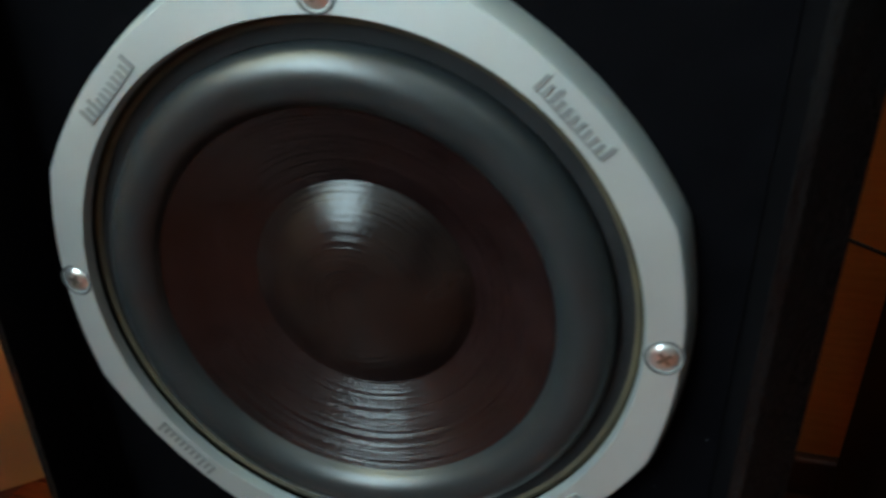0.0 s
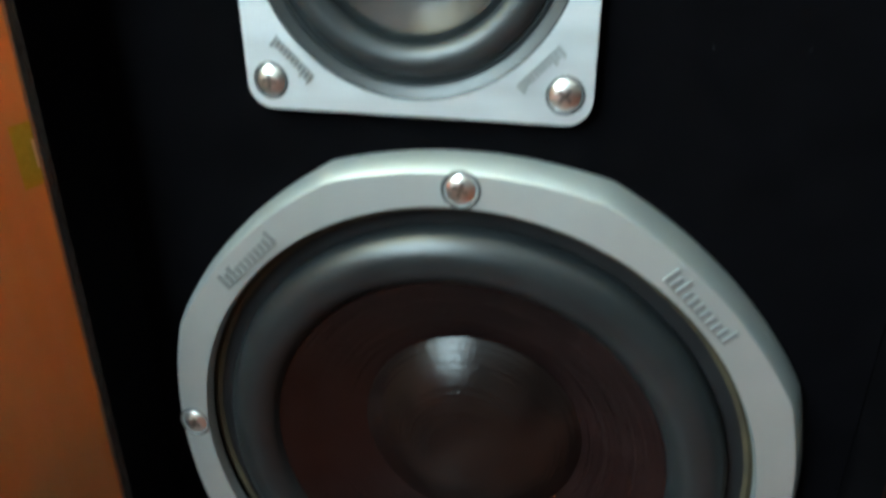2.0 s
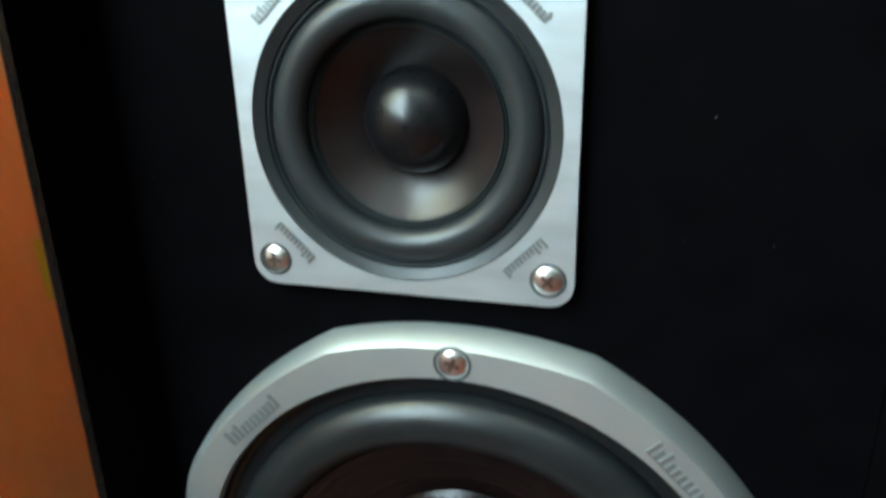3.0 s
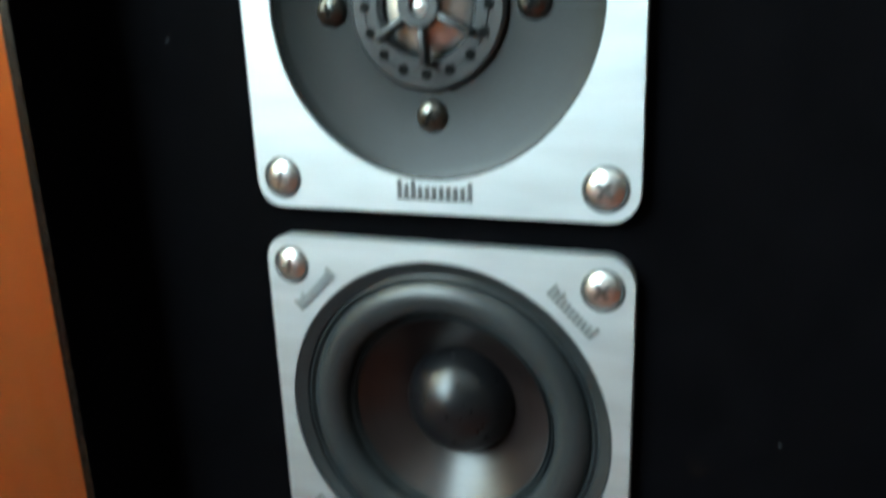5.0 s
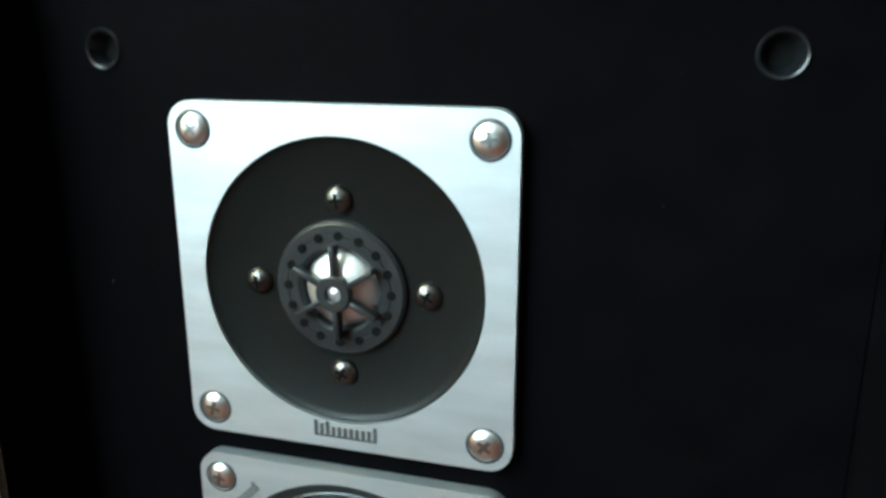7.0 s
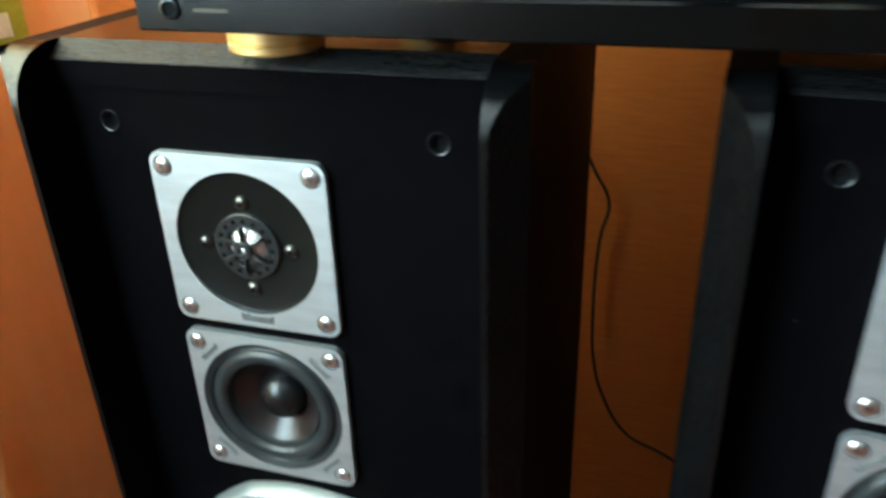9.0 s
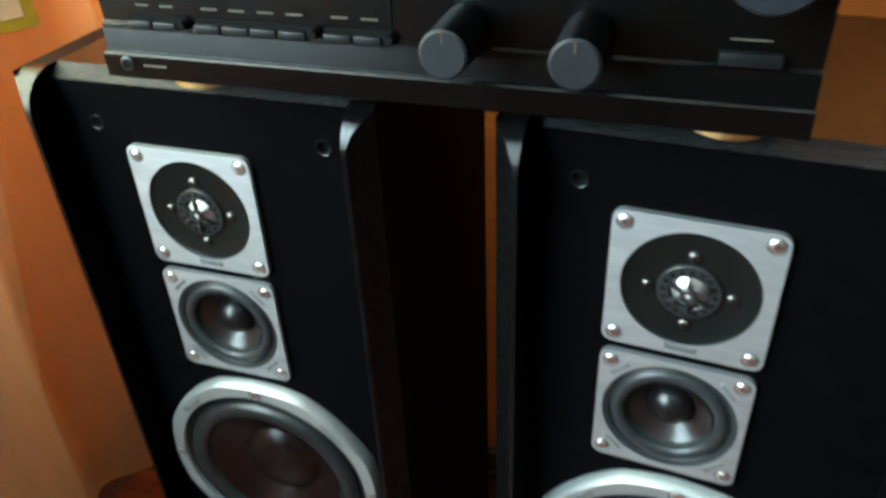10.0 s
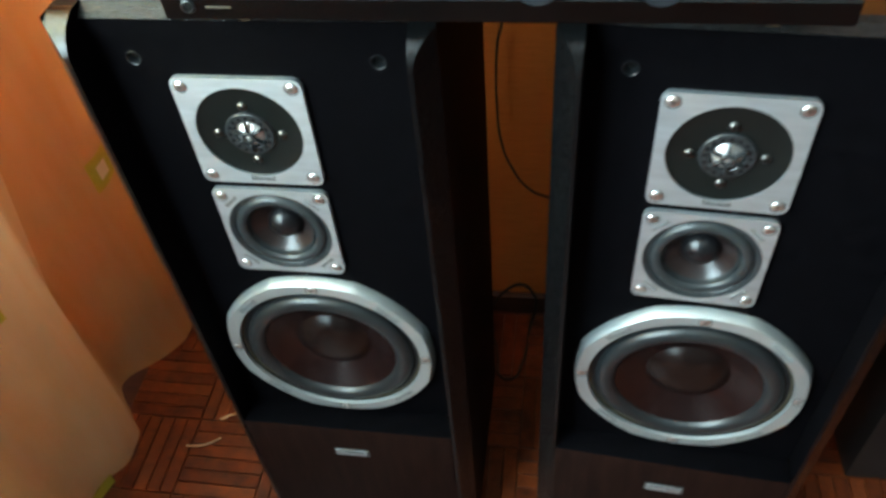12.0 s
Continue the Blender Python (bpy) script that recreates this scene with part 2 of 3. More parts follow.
def parquet_material():
    m, n, l, p = nodes("red_brown_parquet")
    co, info = n.new("ShaderNodeTexCoord"), n.new("ShaderNodeObjectInfo")
    geo = n.new("ShaderNodeNewGeometry")
    mp = n.new("ShaderNodeMapping")
    mp.inputs["Scale"].default_value = (3, 30, 30)
    l.new(co.outputs["Object"], mp.inputs["Vector"])
    grain = n.new("ShaderNodeTexNoise")
    grain.inputs["Scale"].default_value, grain.inputs["Detail"].default_value = 9, 6
    l.new(mp.outputs["Vector"], grain.inputs["Vector"])
    addm = n.new("ShaderNodeMath")
    l.new(info.outputs["Random"], addm.inputs[0])
    l.new(geo.outputs["Random Per Island"], addm.inputs[1])
    fr = n.new("ShaderNodeMath")
    fr.operation = "FRACT"
    l.new(addm.outputs[0], fr.inputs[0])
    mixf = n.new("ShaderNodeMath")
    mixf.operation = "MULTIPLY_ADD"
    mixf.inputs[1].default_value = 0.55
    l.new(fr.outputs[0], mixf.inputs[0])
    half = n.new("ShaderNodeMath")
    half.operation = "MULTIPLY"
    half.inputs[1].default_value = 0.5
    l.new(grain.outputs["Fac"], half.inputs[0])
    l.new(half.outputs[0], mixf.inputs[2])
    ramp = n.new("ShaderNodeValToRGB")
    ramp.color_ramp.elements[0].color, ramp.color_ramp.elements[1].color = (0.040, 0.0062, 0.0018, 1), (0.200, 0.041, 0.0088, 1)
    wear, worn = n.new("ShaderNodeTexNoise"), n.new("ShaderNodeMath")
    wear.inputs["Scale"].default_value, wear.inputs["Detail"].default_value, wear.inputs["Roughness"].default_value = 34, 8, 0.7
    l.new(geo.outputs["Position"], wear.inputs["Vector"])
    worn.operation = "MULTIPLY_ADD"
    worn.inputs[1].default_value, worn.inputs[2].default_value = 2.4, -1.2
    l.new(wear.outputs["Fac"], worn.inputs[0])
    total = n.new("ShaderNodeMath")
    l.new(mixf.outputs[0], total.inputs[0])
    l.new(worn.outputs[0], total.inputs[1])
    gloss = n.new("ShaderNodeMapRange")
    gloss.inputs["To Min"].default_value, gloss.inputs["To Max"].default_value = 0.52, 0.2
    l.new(wear.outputs["Fac"], gloss.inputs["Value"])
    l.new(gloss.outputs["Result"], p.inputs["Roughness"])
    l.new(total.outputs[0], ramp.inputs["Fac"])
    l.new(ramp.outputs["Color"], p.inputs["Base Color"])
    bp = n.new("ShaderNodeBump")
    bp.inputs["Strength"].default_value, bp.inputs["Distance"].default_value = 0.2, 0.0006
    l.new(grain.outputs["Fac"], bp.inputs["Height"])
    l.new(bp.outputs["Normal"], p.inputs["Normal"])
    return m


PARQUET = parquet_material()


# ---- mesh helpers ----
def part(name, bm, material, parent=None, label="", smooth=True):
    me = bpy.data.meshes.new(name)
    bm.normal_update()
    bm.to_mesh(me)
    bm.free()
    for mat in material if isinstance(material, (list, tuple)) else [material]:
        me.materials.append(mat)
    if smooth:
        me.shade_smooth()
        me.set_sharp_from_angle(angle=radians(32))
    ob = new(name, me)
    ob.parent = parent
    return tagged(ob, label)


def thing(name, x, y, z, label, category, group="", rz=0.0):
    ob = new(name)
    ob.empty_display_size = 0.02
    ob.matrix_world = pose(x, y, z, 0, 0, rz)
    return tagged(ob, label, category, group)


def box(x0, x1, y0, y1, z0, z1, bevel=0.0, bm=None):
    own = bmesh.new()
    bmesh.ops.create_cube(own, size=1.0, matrix=Matrix.LocRotScale(((x0 + x1) / 2, (y0 + y1) / 2, (z0 + z1) / 2), None, (x1 - x0, y1 - y0, z1 - z0)))
    if bevel:
        bmesh.ops.bevel(own, geom=own.edges[:], offset=bevel, segments=2, profile=0.5, affect="EDGES")
    if bm is None:
        return own
    merge(bm, own)
    return bm


def merge(bm, own):
    vs = [bm.verts.new(v.co) for v in own.verts]
    own.verts.index_update()
    for f in own.faces:
        g = bm.faces.new([vs[v.index] for v in f.verts])
        g.material_index = f.material_index
    own.free()


def lathe(profile, cx=0.0, cz=0.0, steps=64, close=False):
    """Turns (radius, y) points round an axis along y through (cx, cz)."""
    bm = bmesh.new()
    rings = []
    for r, y in profile:
        if r < 1e-6:
            rings.append([bm.verts.new((cx, y, cz))])
        else:
            rings.append([bm.verts.new((cx + r * math.sin(2 * math.pi * k / steps), y, cz + r * math.cos(2 * math.pi * k / steps))) for k in range(steps)])
    pairs = list(zip(rings, rings[1:])) + ([(rings[-1], rings[0])] if close else [])
    for a, b in pairs:
        for k in range(steps):
            j = (k + 1) % steps
            loop = [a[k], a[j], b[j], b[k]] if len(a) > 1 and len(b) > 1 else ([a[0], b[j], b[k]] if len(a) == 1 else [a[k], a[j], b[0]])
            bm.faces.new(loop)
    bmesh.ops.recalc_face_normals(bm, faces=bm.faces[:])
    return bm


def upright(bm):
    """Turns a lathe from the y axis to the z axis: -y becomes +z."""
    bmesh.ops.rotate(bm, verts=bm.verts[:], cent=(0, 0, 0), matrix=Matrix.Rotation(radians(-90), 3, "X"))
    return bm


def arc(c, r, a0, a1, n):
    return [(c[0] + r * math.cos(radians(a0 + (a1 - a0) * k / n)), c[1] + r * math.sin(radians(a0 + (a1 - a0) * k / n))) for k in range(n + 1)]


def holed_plate(outline, holes, y0, y1):
    """A plate between y0 (front) and y1, outline and holes as closed (x, z) loops."""
    bm = bmesh.new()
    for pts in [outline, *holes]:
        vs = [bm.verts.new((x, y0, z)) for x, z in pts]
        for k in range(len(vs)):
            bm.edges.new((vs[k], vs[(k + 1) % len(vs)]))
    bmesh.ops.triangle_fill(bm, use_beauty=True, use_dissolve=False, edges=bm.edges[:])
    front = bm.faces[:]
    r = bmesh.ops.extrude_face_region(bm, geom=front)
    bmesh.ops.translate(bm, verts=[v for v in r["geom"] if isinstance(v, bmesh.types.BMVert)], vec=(0, y1 - y0, 0))
    bmesh.ops.recalc_face_normals(bm, faces=bm.faces[:])
    return bm


def circle(cx, cz, r, n=64):
    return [(cx + r * math.cos(2 * math.pi * k / n), cz + r * math.sin(2 * math.pi * k / n)) for k in range(n)]


def rounded(cx, cz, h, r, n=6):
    pts = []
    for sx, sz, a in ((1, 1, 0), (-1, 1, 90), (-1, -1, 180), (1, -1, 270)):
        pts += arc((cx + sx * (h - r), cz + sz * (h - r)), r, a, a + 90, n)
    return pts


def screw(x, y, z, r, high, material, parent, turn=0.0, label=""):
    """A domed cross-head screw that faces -y, in a shallow ring."""
    bm = lathe([(0, -high * 0.55), (r * 0.16, -high * 0.55), (r * 0.2, -high), (r * 0.55, -high * 0.93), (r * 0.85, -high * 0.6), (r, -high * 0.15), (r, 0.0006), (0, 0.0006)], 0, 0, 24)
    for k in range(2):
        own = box(-r * 0.5, r * 0.5, -high * 1.02, -high * 0.7, -r * 0.12, r * 0.12)
        bmesh.ops.rotate(own, verts=own.verts[:], cent=(0, 0, 0), matrix=Matrix.Rotation(radians(90 * k + turn), 3, "Y"))
        for f in own.faces:
            f.material_index = 1
        merge(bm, own)
    bmesh.ops.translate(bm, verts=bm.verts[:], vec=(x, y, z))
    return part("screw", bm, [material, VOID if material is BLACK_SCREW else SLOT], parent, label)


def mark(x, y, z, length, high, turn, material, parent, name="mark", lift=0.0005):
    """A maker's mark as a plain row of upright bars; turn in degrees, clockwise from level."""
    tall = (1.0, 0.8, 1.0, 0.68, 0.7, 0.68, 0.7, 0.7, 0.68, 0.7, 0.95)
    step, low, pts = length / len(tall), -high / 2, [(-length / 2, -high / 2)]
    for k, h in enumerate(tall):
        u = -length / 2 + k * step
        pts += [(u, low + high * h), (u + step * 0.56, low + high * h)]
        pts += [(u + step * 0.56, low + high * 0.1), (u + step, low + high * 0.1)] if k < len(tall) - 1 else [(u + step * 0.56, low)]
    bm = holed_plate(pts, [], -lift, 0.0006)
    bmesh.ops.rotate(bm, verts=bm.verts[:], cent=(0, 0, 0), matrix=Matrix.Rotation(radians(turn), 3, "Y"))
    bmesh.ops.translate(bm, verts=bm.verts[:], vec=(x, y, z))
    return part(name, bm, material, parent, "", False)


def tube(name, points, radius, material, label, category, steps=10):
    cu = bpy.data.curves.new(name, "CURVE")
    cu.dimensions, cu.bevel_depth, cu.bevel_resolution, cu.resolution_u = "3D", radius, 3, steps
    sp = cu.splines.new("BEZIER")
    sp.bezier_points.add(len(points) - 1)
    for bp, co in zip(sp.bezier_points, points):
        bp.co, bp.handle_left_type, bp.handle_right_type = co, "AUTO", "AUTO"
    cu.materials.append(material)
    return tagged(new(name, cu), label, category)


# ---- the room ----
def setting(name, bm, material, label, smooth=False):
    return tagged(part(name, bm, material, None, label, smooth), kind="structure")


setting("floor", box(ROOM_W - 0.1, ROOM_E, ROOM_S, ROOM_N + 0.1, -0.06, -0.0045), SKIRT, "dark joints of a red-brown mosaic parquet floor")
setting("wall_north", box(ROOM_W - 0.12, ROOM_E + 0.12, ROOM_N, ROOM_N + 0.12, -0.06, ROOM_H), WALLPAPER, "orange wallpapered wall with fine streaks")
setting("wall_east", box(ROOM_E, ROOM_E + 0.12, ROOM_S, ROOM_N, -0.06, ROOM_H), UNSEEN_WALL, "unseen closing wall, plain dark brown to keep reflections low")
setting("wall_south", box(ROOM_W - 0.12, ROOM_E + 0.12, ROOM_S - 0.12, ROOM_S, -0.06, ROOM_H), UNSEEN_WALL, "unseen closing wall, plain dark brown to keep reflections low")
bm = box(ROOM_W - 0.12, ROOM_W, ROOM_S, ROOM_N - 0.0005, -0.06, WIN_Z0)
box(ROOM_W - 0.12, ROOM_W, ROOM_S, ROOM_N, WIN_Z1, ROOM_H, 0, bm)
box(ROOM_W - 0.12, ROOM_W, ROOM_S, WIN_Y0, WIN_Z0, WIN_Z1, 0, bm)
box(ROOM_W - 0.12, ROOM_W, WIN_Y1, ROOM_N, WIN_Z0, WIN_Z1, 0, bm)
setting("wall_west", bm, WALLPAPER, "orange wallpapered window wall behind the curtain")
setting("ceiling", box(ROOM_W - 0.12, ROOM_E + 0.12, ROOM_S - 0.12, ROOM_N + 0.12, ROOM_H, ROOM_H + 0.1), PLASTER, "plain white painted ceiling")
setting("baseboard", box(0.0, ROOM_E, ROOM_N - 0.014, ROOM_N - 0.0005, -0.004, 0.036, 0.003), SKIRT, "narrow brown painted skirting board")


# ---- curtain ----
CURTAIN_Y = (-0.42, -0.34, -0.25, -0.16, -0.08, -0.01, 0.05, 0.09, 0.12, 0.16, 0.21, 0.27, 0.33, 0.37)
CURTAIN_X = (-0.45, -0.40, -0.44, -0.40, -0.425, -0.41, -0.395, -0.385, -0.415, -0.452, -0.41, -0.372, -0.385, -0.40)


def curtain_at(y, z):
    """The cloth's x at a place along the wall and a height."""
    x = float(np.interp(y + 0.012 * math.sin(z * 5.0), CURTAIN_Y, CURTAIN_X))
    return x + 0.006 * math.sin(37 * y + 2.2 * z) + 0.012 * (z - 0.4) * math.sin(14 * y + 1.0)


def smooth_curtain(y, z):
    return sum(curtain_at(y + d, z) for d in (-0.02, -0.012, -0.004, 0.004, 0.012, 0.02)) / 6


def cloth_patch(y0, y1, z0, z1, ny, nz, lift, hem=False):
    bm = bmesh.new()
    grid = []
    for i in range(ny + 1):
        y = y0 + (y1 - y0) * i / ny
        low = z0 + (0.006 * math.sin(17 * y) if hem else 0)
        grid.append([bm.verts.new((smooth_curtain(y, low + (z1 - low) * (j / nz) ** 1.0) + lift, y, low + (z1 - low) * j / nz)) for j in range(nz + 1)])
    for i in range(ny):
        for j in range(nz):
            bm.faces.new((grid[i][j], grid[i + 1][j], grid[i + 1][j + 1], grid[i][j + 1]))
    return bm


curtain = tagged(part("curtain", cloth_patch(-0.42, 0.375, 0.012, 2.45, 150, 90, 0.0, True), CLOTH, None), "sheer cream curtain with olive square appliques, hanging to the floor", "curtain")
part("hem", cloth_patch(-0.42, 0.375, 0.012, 0.030, 150, 2, 0.0022, True), CLOTH, curtain, "doubled hem of the sheer cloth")
bm = bmesh.new()
grid = []
for i in range(101):
    u = i / 100
    row = []
    for j in range(91):
        z = 0.010 + 2.44 * j / 90
        end = 0.090 + 0.165 * min(z, 0.72) + 0.005 * math.sin(9 * z)
        y = -0.42 + u * (end + 0.42)
        row.append(bm.verts.new((smooth_curtain(y, z) + 0.022 * (1 - u ** 14) + 0.006 * math.sin(40 * y + 2.5 * z) + 0.0025 * math.sin(97 * y - 3 * z), y, z)))
    grid.append(row)
for a, b in zip(grid, grid[1:]):
    for j in range(90):
        bm.faces.new((a[j], b[j], b[j + 1], a[j + 1]))
part("overlap", bm, CLOTH_FOLD, curtain, "doubled front fold of the sheer cloth")
for y, z in ((0.268, 0.383), (0.246, 0.738), (-0.024, 0.415), (-0.035, 0.012), (-0.30, 0.62)):
    h, up = (0.024, 0.031) if y < 0.1 else (0.025, 0.0)
    g = part("applique", cloth_patch(y - h, y + h, max(z - h, 0.013), z + h, 8, 8, 0.003 + up), GREEN_PATCH, curtain, "olive green square applique")
    if z > 0.1:
        part("centre", cloth_patch(y - h * 0.45, y + h * 0.45, z - h * 0.45, z + h * 0.45, 4, 4, 0.0045 + up), WHITE_PATCH, g, "cream centre")


# ---- window ----
window = tagged(new("window_1"), "white painted casement window behind the curtain", "window", kind="structure")
for y0, y1, z0, z1 in ((WIN_Y0, WIN_Y1, WIN_Z0, WIN_Z0 + 0.05), (WIN_Y0, WIN_Y1, WIN_Z1 - 0.05, WIN_Z1), (WIN_Y0, WIN_Y0 + 0.05, WIN_Z0 + 0.05, WIN_Z1 - 0.05), (WIN_Y1 - 0.05, WIN_Y1, WIN_Z0 + 0.05, WIN_Z1 - 0.05), (-0.715, -0.665, WIN_Z0 + 0.05, WIN_Z1 - 0.05)):
    part("window_frame", box(ROOM_W - 0.02, ROOM_W + 0.012, y0, y1, z0, z1, 0.004), FRAME_WHITE, window)

part("window_sill", box(ROOM_W - 0.02, ROOM_W + 0.014, WIN_Y0 - 0.04, WIN_Y1 + 0.04, WIN_Z0 - 0.03, WIN_Z0 - 0.001, 0.006), FRAME_WHITE, window)

# ---- loudspeakers ----
W_IN, W_OUT, DEEP, TOP, FRONT = 0.1245, 0.1440, 0.245, 0.784, 0.0295
LEDGE, BAFFLE_TOP = 0.262, 0.775


def side_panel(sign, parent):
    """A side with a cheek that stands proud of the baffle: a narrow lip and a bevel in front, rounded at its top."""
    bm = bmesh.new()
    r, LIP = 0.032, 0.0035
    levels = [0.0, 0.2, LEDGE, 0.4, 0.6] + [TOP - r + r * math.sin(radians(a)) for a in (0, 12, 24, 36, 48, 60, 70, 78, 84, 88)]
    rows = []
    for z in levels:
        f = FRONT if z <= TOP - r else FRONT - r + math.sqrt(max(r * r - (z - TOP + r) ** 2, 0))
        pts = [(W_IN, DEEP), (W_IN, 0.0), (W_IN, -f), (W_IN + LIP + FRONT - f, -f), (W_OUT, -(FRONT - W_OUT + W_IN + LIP) if f > 0.002 else 0.0), (W_OUT, 0.004), (W_OUT, DEEP)]
        if FRONT - f > W_OUT - W_IN - LIP:
            pts[3] = (W_OUT - 0.0004, -f)
        rows.append([bm.verts.new((sign * x, y, z)) for x, y in pts])
    for a, b in zip(rows, rows[1:]):
        for k in range(7):
            j = (k + 1) % 7
            try:
                f = bm.faces.new((a[k], a[j], b[j], b[k]))
            except ValueError:
                continue
            # slot 3 puts the highlight tone on the rounded part of the lip
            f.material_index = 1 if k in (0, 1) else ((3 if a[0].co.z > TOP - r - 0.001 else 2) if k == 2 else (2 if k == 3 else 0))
    bm.faces.new(rows[-1])
    bm.faces.new(rows[0][::-1])
    bmesh.ops.recalc_face_normals(bm, faces=bm.faces[:])
    return part("side_panel", bm, [VENEER, FELT, EDGE, EDGE_HIGHLIGHT], parent)


def woofer(parent):
    steps = 160
    R, IN, DEP = 0.1146, 0.0970, 0.0110

    def outline(a, r):
        """Eight gently bowed sides that meet in soft corners."""
        d = abs((a + 22.5) % 45 - 22.5)
        return r * (0.28 * math.cos(radians(22.5)) / math.cos(radians(d)) + 0.72)

    bm = bmesh.new()
    prof = ((1.0, 0.0), (0.999, -0.0022), (0.976, -DEP + 0.0012), (0.967, -DEP), (None, -DEP), (None, -DEP + 0.004))
    rings = []
    for s, y in prof:
        ring = []
        for k in range(steps):
            a = 360 * k / steps
            r = outline(a, R) * s if s else IN + (0.0008 if y == -DEP else 0)
            ring.append(bm.verts.new((WX + r * math.sin(radians(a)), y, WZ + r * math.cos(radians(a)))))
        rings.append(ring)
    for a, b in zip(rings, rings[1:]):
        for k in range(steps):
            j = (k + 1) % steps
            bm.faces.new((a[k], a[j], b[j], b[k]))
    bmesh.ops.recalc_face_normals(bm, faces=bm.faces[:])
    w = part("woofer", bm, CAST, parent, "silver cast woofer frame with a bevelled rim")
    part("edge_ring", lathe([(IN + 0.0006, -0.0048), (IN - 0.0012, -0.0055), (IN - 0.0026, -0.0048)], WX, WZ, 96), BRASSY, w, "thin aged brown ring")
    part("gasket", lathe([(IN, -0.0045), (0.0895, -0.004), (0.0888, -0.003)], WX, WZ, 96), GASKET, w, "flat dark grey gasket")
    roll = [(0.0892, -0.004)] + [(0.0797 + 0.0096 * math.cos(radians(a)), -0.005 - 0.0088 * math.sin(radians(a))) for a in range(6, 176, 10)] + [(0.0698, -0.0065), (0.0688, -0.0060)]
    part("surround", lathe(roll, WX, WZ, 96), RUBBER, w, "half-round grey rubber surround")
    cone = [(0.0702, -0.0072), (0.0690, -0.0066)] + [(0.069 - (0.069 - 0.037) * k / 8, -0.0066 + 0.0165 * (k / 8) ** 0.95) for k in range(1, 9)]
    part("cone", lathe(cone, WX, WZ, 96), CONE, w, "brown coated paper cone with faint rings")
    cap = [(0.0402 * q, 0.0075 - 0.0120 * (1 - q ** 2.9)) for q in (1.0, 0.97, 0.93, 0.88, 0.81, 0.72, 0.6, 0.46, 0.3, 0.14, 0.0)]
    part("dust_cap", lathe([(0.0408, 0.0078)] + cap, WX, WZ, 72), CAP, w, "domed brown dust cap")
    for k, (dx, dz) in enumerate(((0, 1), (1, 0), (0, -1), (-1, 0))):
        part("screw_seat", lathe([(0.0062, -DEP - 0.0002), (0.0056, -DEP - 0.0005), (0.005, -DEP + 0.0003)], WX + dx * 0.1036, WZ + dz * 0.1036, 24), DARK_MARK, w)
        screw(WX + dx * 0.1036, -DEP + 0.0008, WZ + dz * 0.1036, 0.0051, 0.0017, CHROME, w, 20 + 31 * k, "chrome cross-head screw")
    for a in (45, 135, 225, 315):
        mark(WX + 0.1028 * math.sin(radians(a)), -DEP, WZ + 0.1028 * math.cos(radians(a)), 0.029, 0.0058, a, MARK, w, lift=0.0005)
    return w


def midrange(parent):
    half = 0.0522
    bm = holed_plate(rounded(TX, MZ, half, 0.0075), [circle(TX, MZ, 0.0476, 72)], -0.0045, 0.0)
    m = part("midrange", bm, ALU, parent, "square brushed aluminium midrange plate")
    part("gasket", lathe([(0.0479, -0.0035), (0.0471, -0.0042), (0.0440, -0.0028), (0.0436, -0.0020), (0.0428, -0.0026), (0.0415, -0.001)], TX, MZ, 72), RUBBER_MID, m)
    roll = [(0.0418, -0.001)] + [(0.0368 + 0.0052 * math.cos(radians(a)), -0.0005 - 0.0045 * math.sin(radians(a))) for a in range(0, 181, 15)] + [(0.0314, 0.001), (0.0309, 0.0000), (0.0303, 0.0012), (0.0298, 0.0002), (0.0292, 0.0018)]
    part("surround", lathe(roll, TX, MZ, 72), RUBBER_MID, m, "grey rubber surround")
    part("cone", lathe([(0.0299, 0.001)] + [(0.0297 - 0.0155 * k / 8, 0.001 + 0.0125 * (k / 8) ** 0.85) for k in range(1, 9)], TX, MZ, 72), MID_CONE, m, "dark brown coated cone")
    cap = [(0.0170 * math.sin(radians(a)) / math.sin(radians(78)), 0.012 - 0.0135 * (math.cos(radians(a)) - math.cos(radians(78))) / (1 - math.cos(radians(78)))) for a in (78, 70, 60, 50, 40, 30, 20, 10, 0)]
    part("dust_cap", lathe([(0.0176, 0.0125)] + cap, TX, MZ, 48), SOFT_BLACK, m, "glossy black bullet dust cap")
    for k, (sx, sz) in enumerate(((-1, 1), (1, 1), (-1, -1), (1, -1))):
        part("screw_seat", lathe([(0.0056, -0.0047), (0.005, -0.005), (0.0044, -0.0042)], TX + sx * 0.0444, MZ + sz * 0.0436, 24), DARK_MARK, m)
        screw(TX + sx * 0.0444, -0.0045, MZ + sz * 0.0436, 0.0046, 0.0015, CHROME, m, 12 + 40 * k, "chrome cross-head screw")
        mark(TX + sx * 0.0372, -0.0045, MZ + sz * 0.0372, 0.0165, 0.0036, {(1, 1): 45, (1, -1): 135, (-1, -1): 225, (-1, 1): -45}[sx, sz], MARK, m, lift=0.0005)
    return m


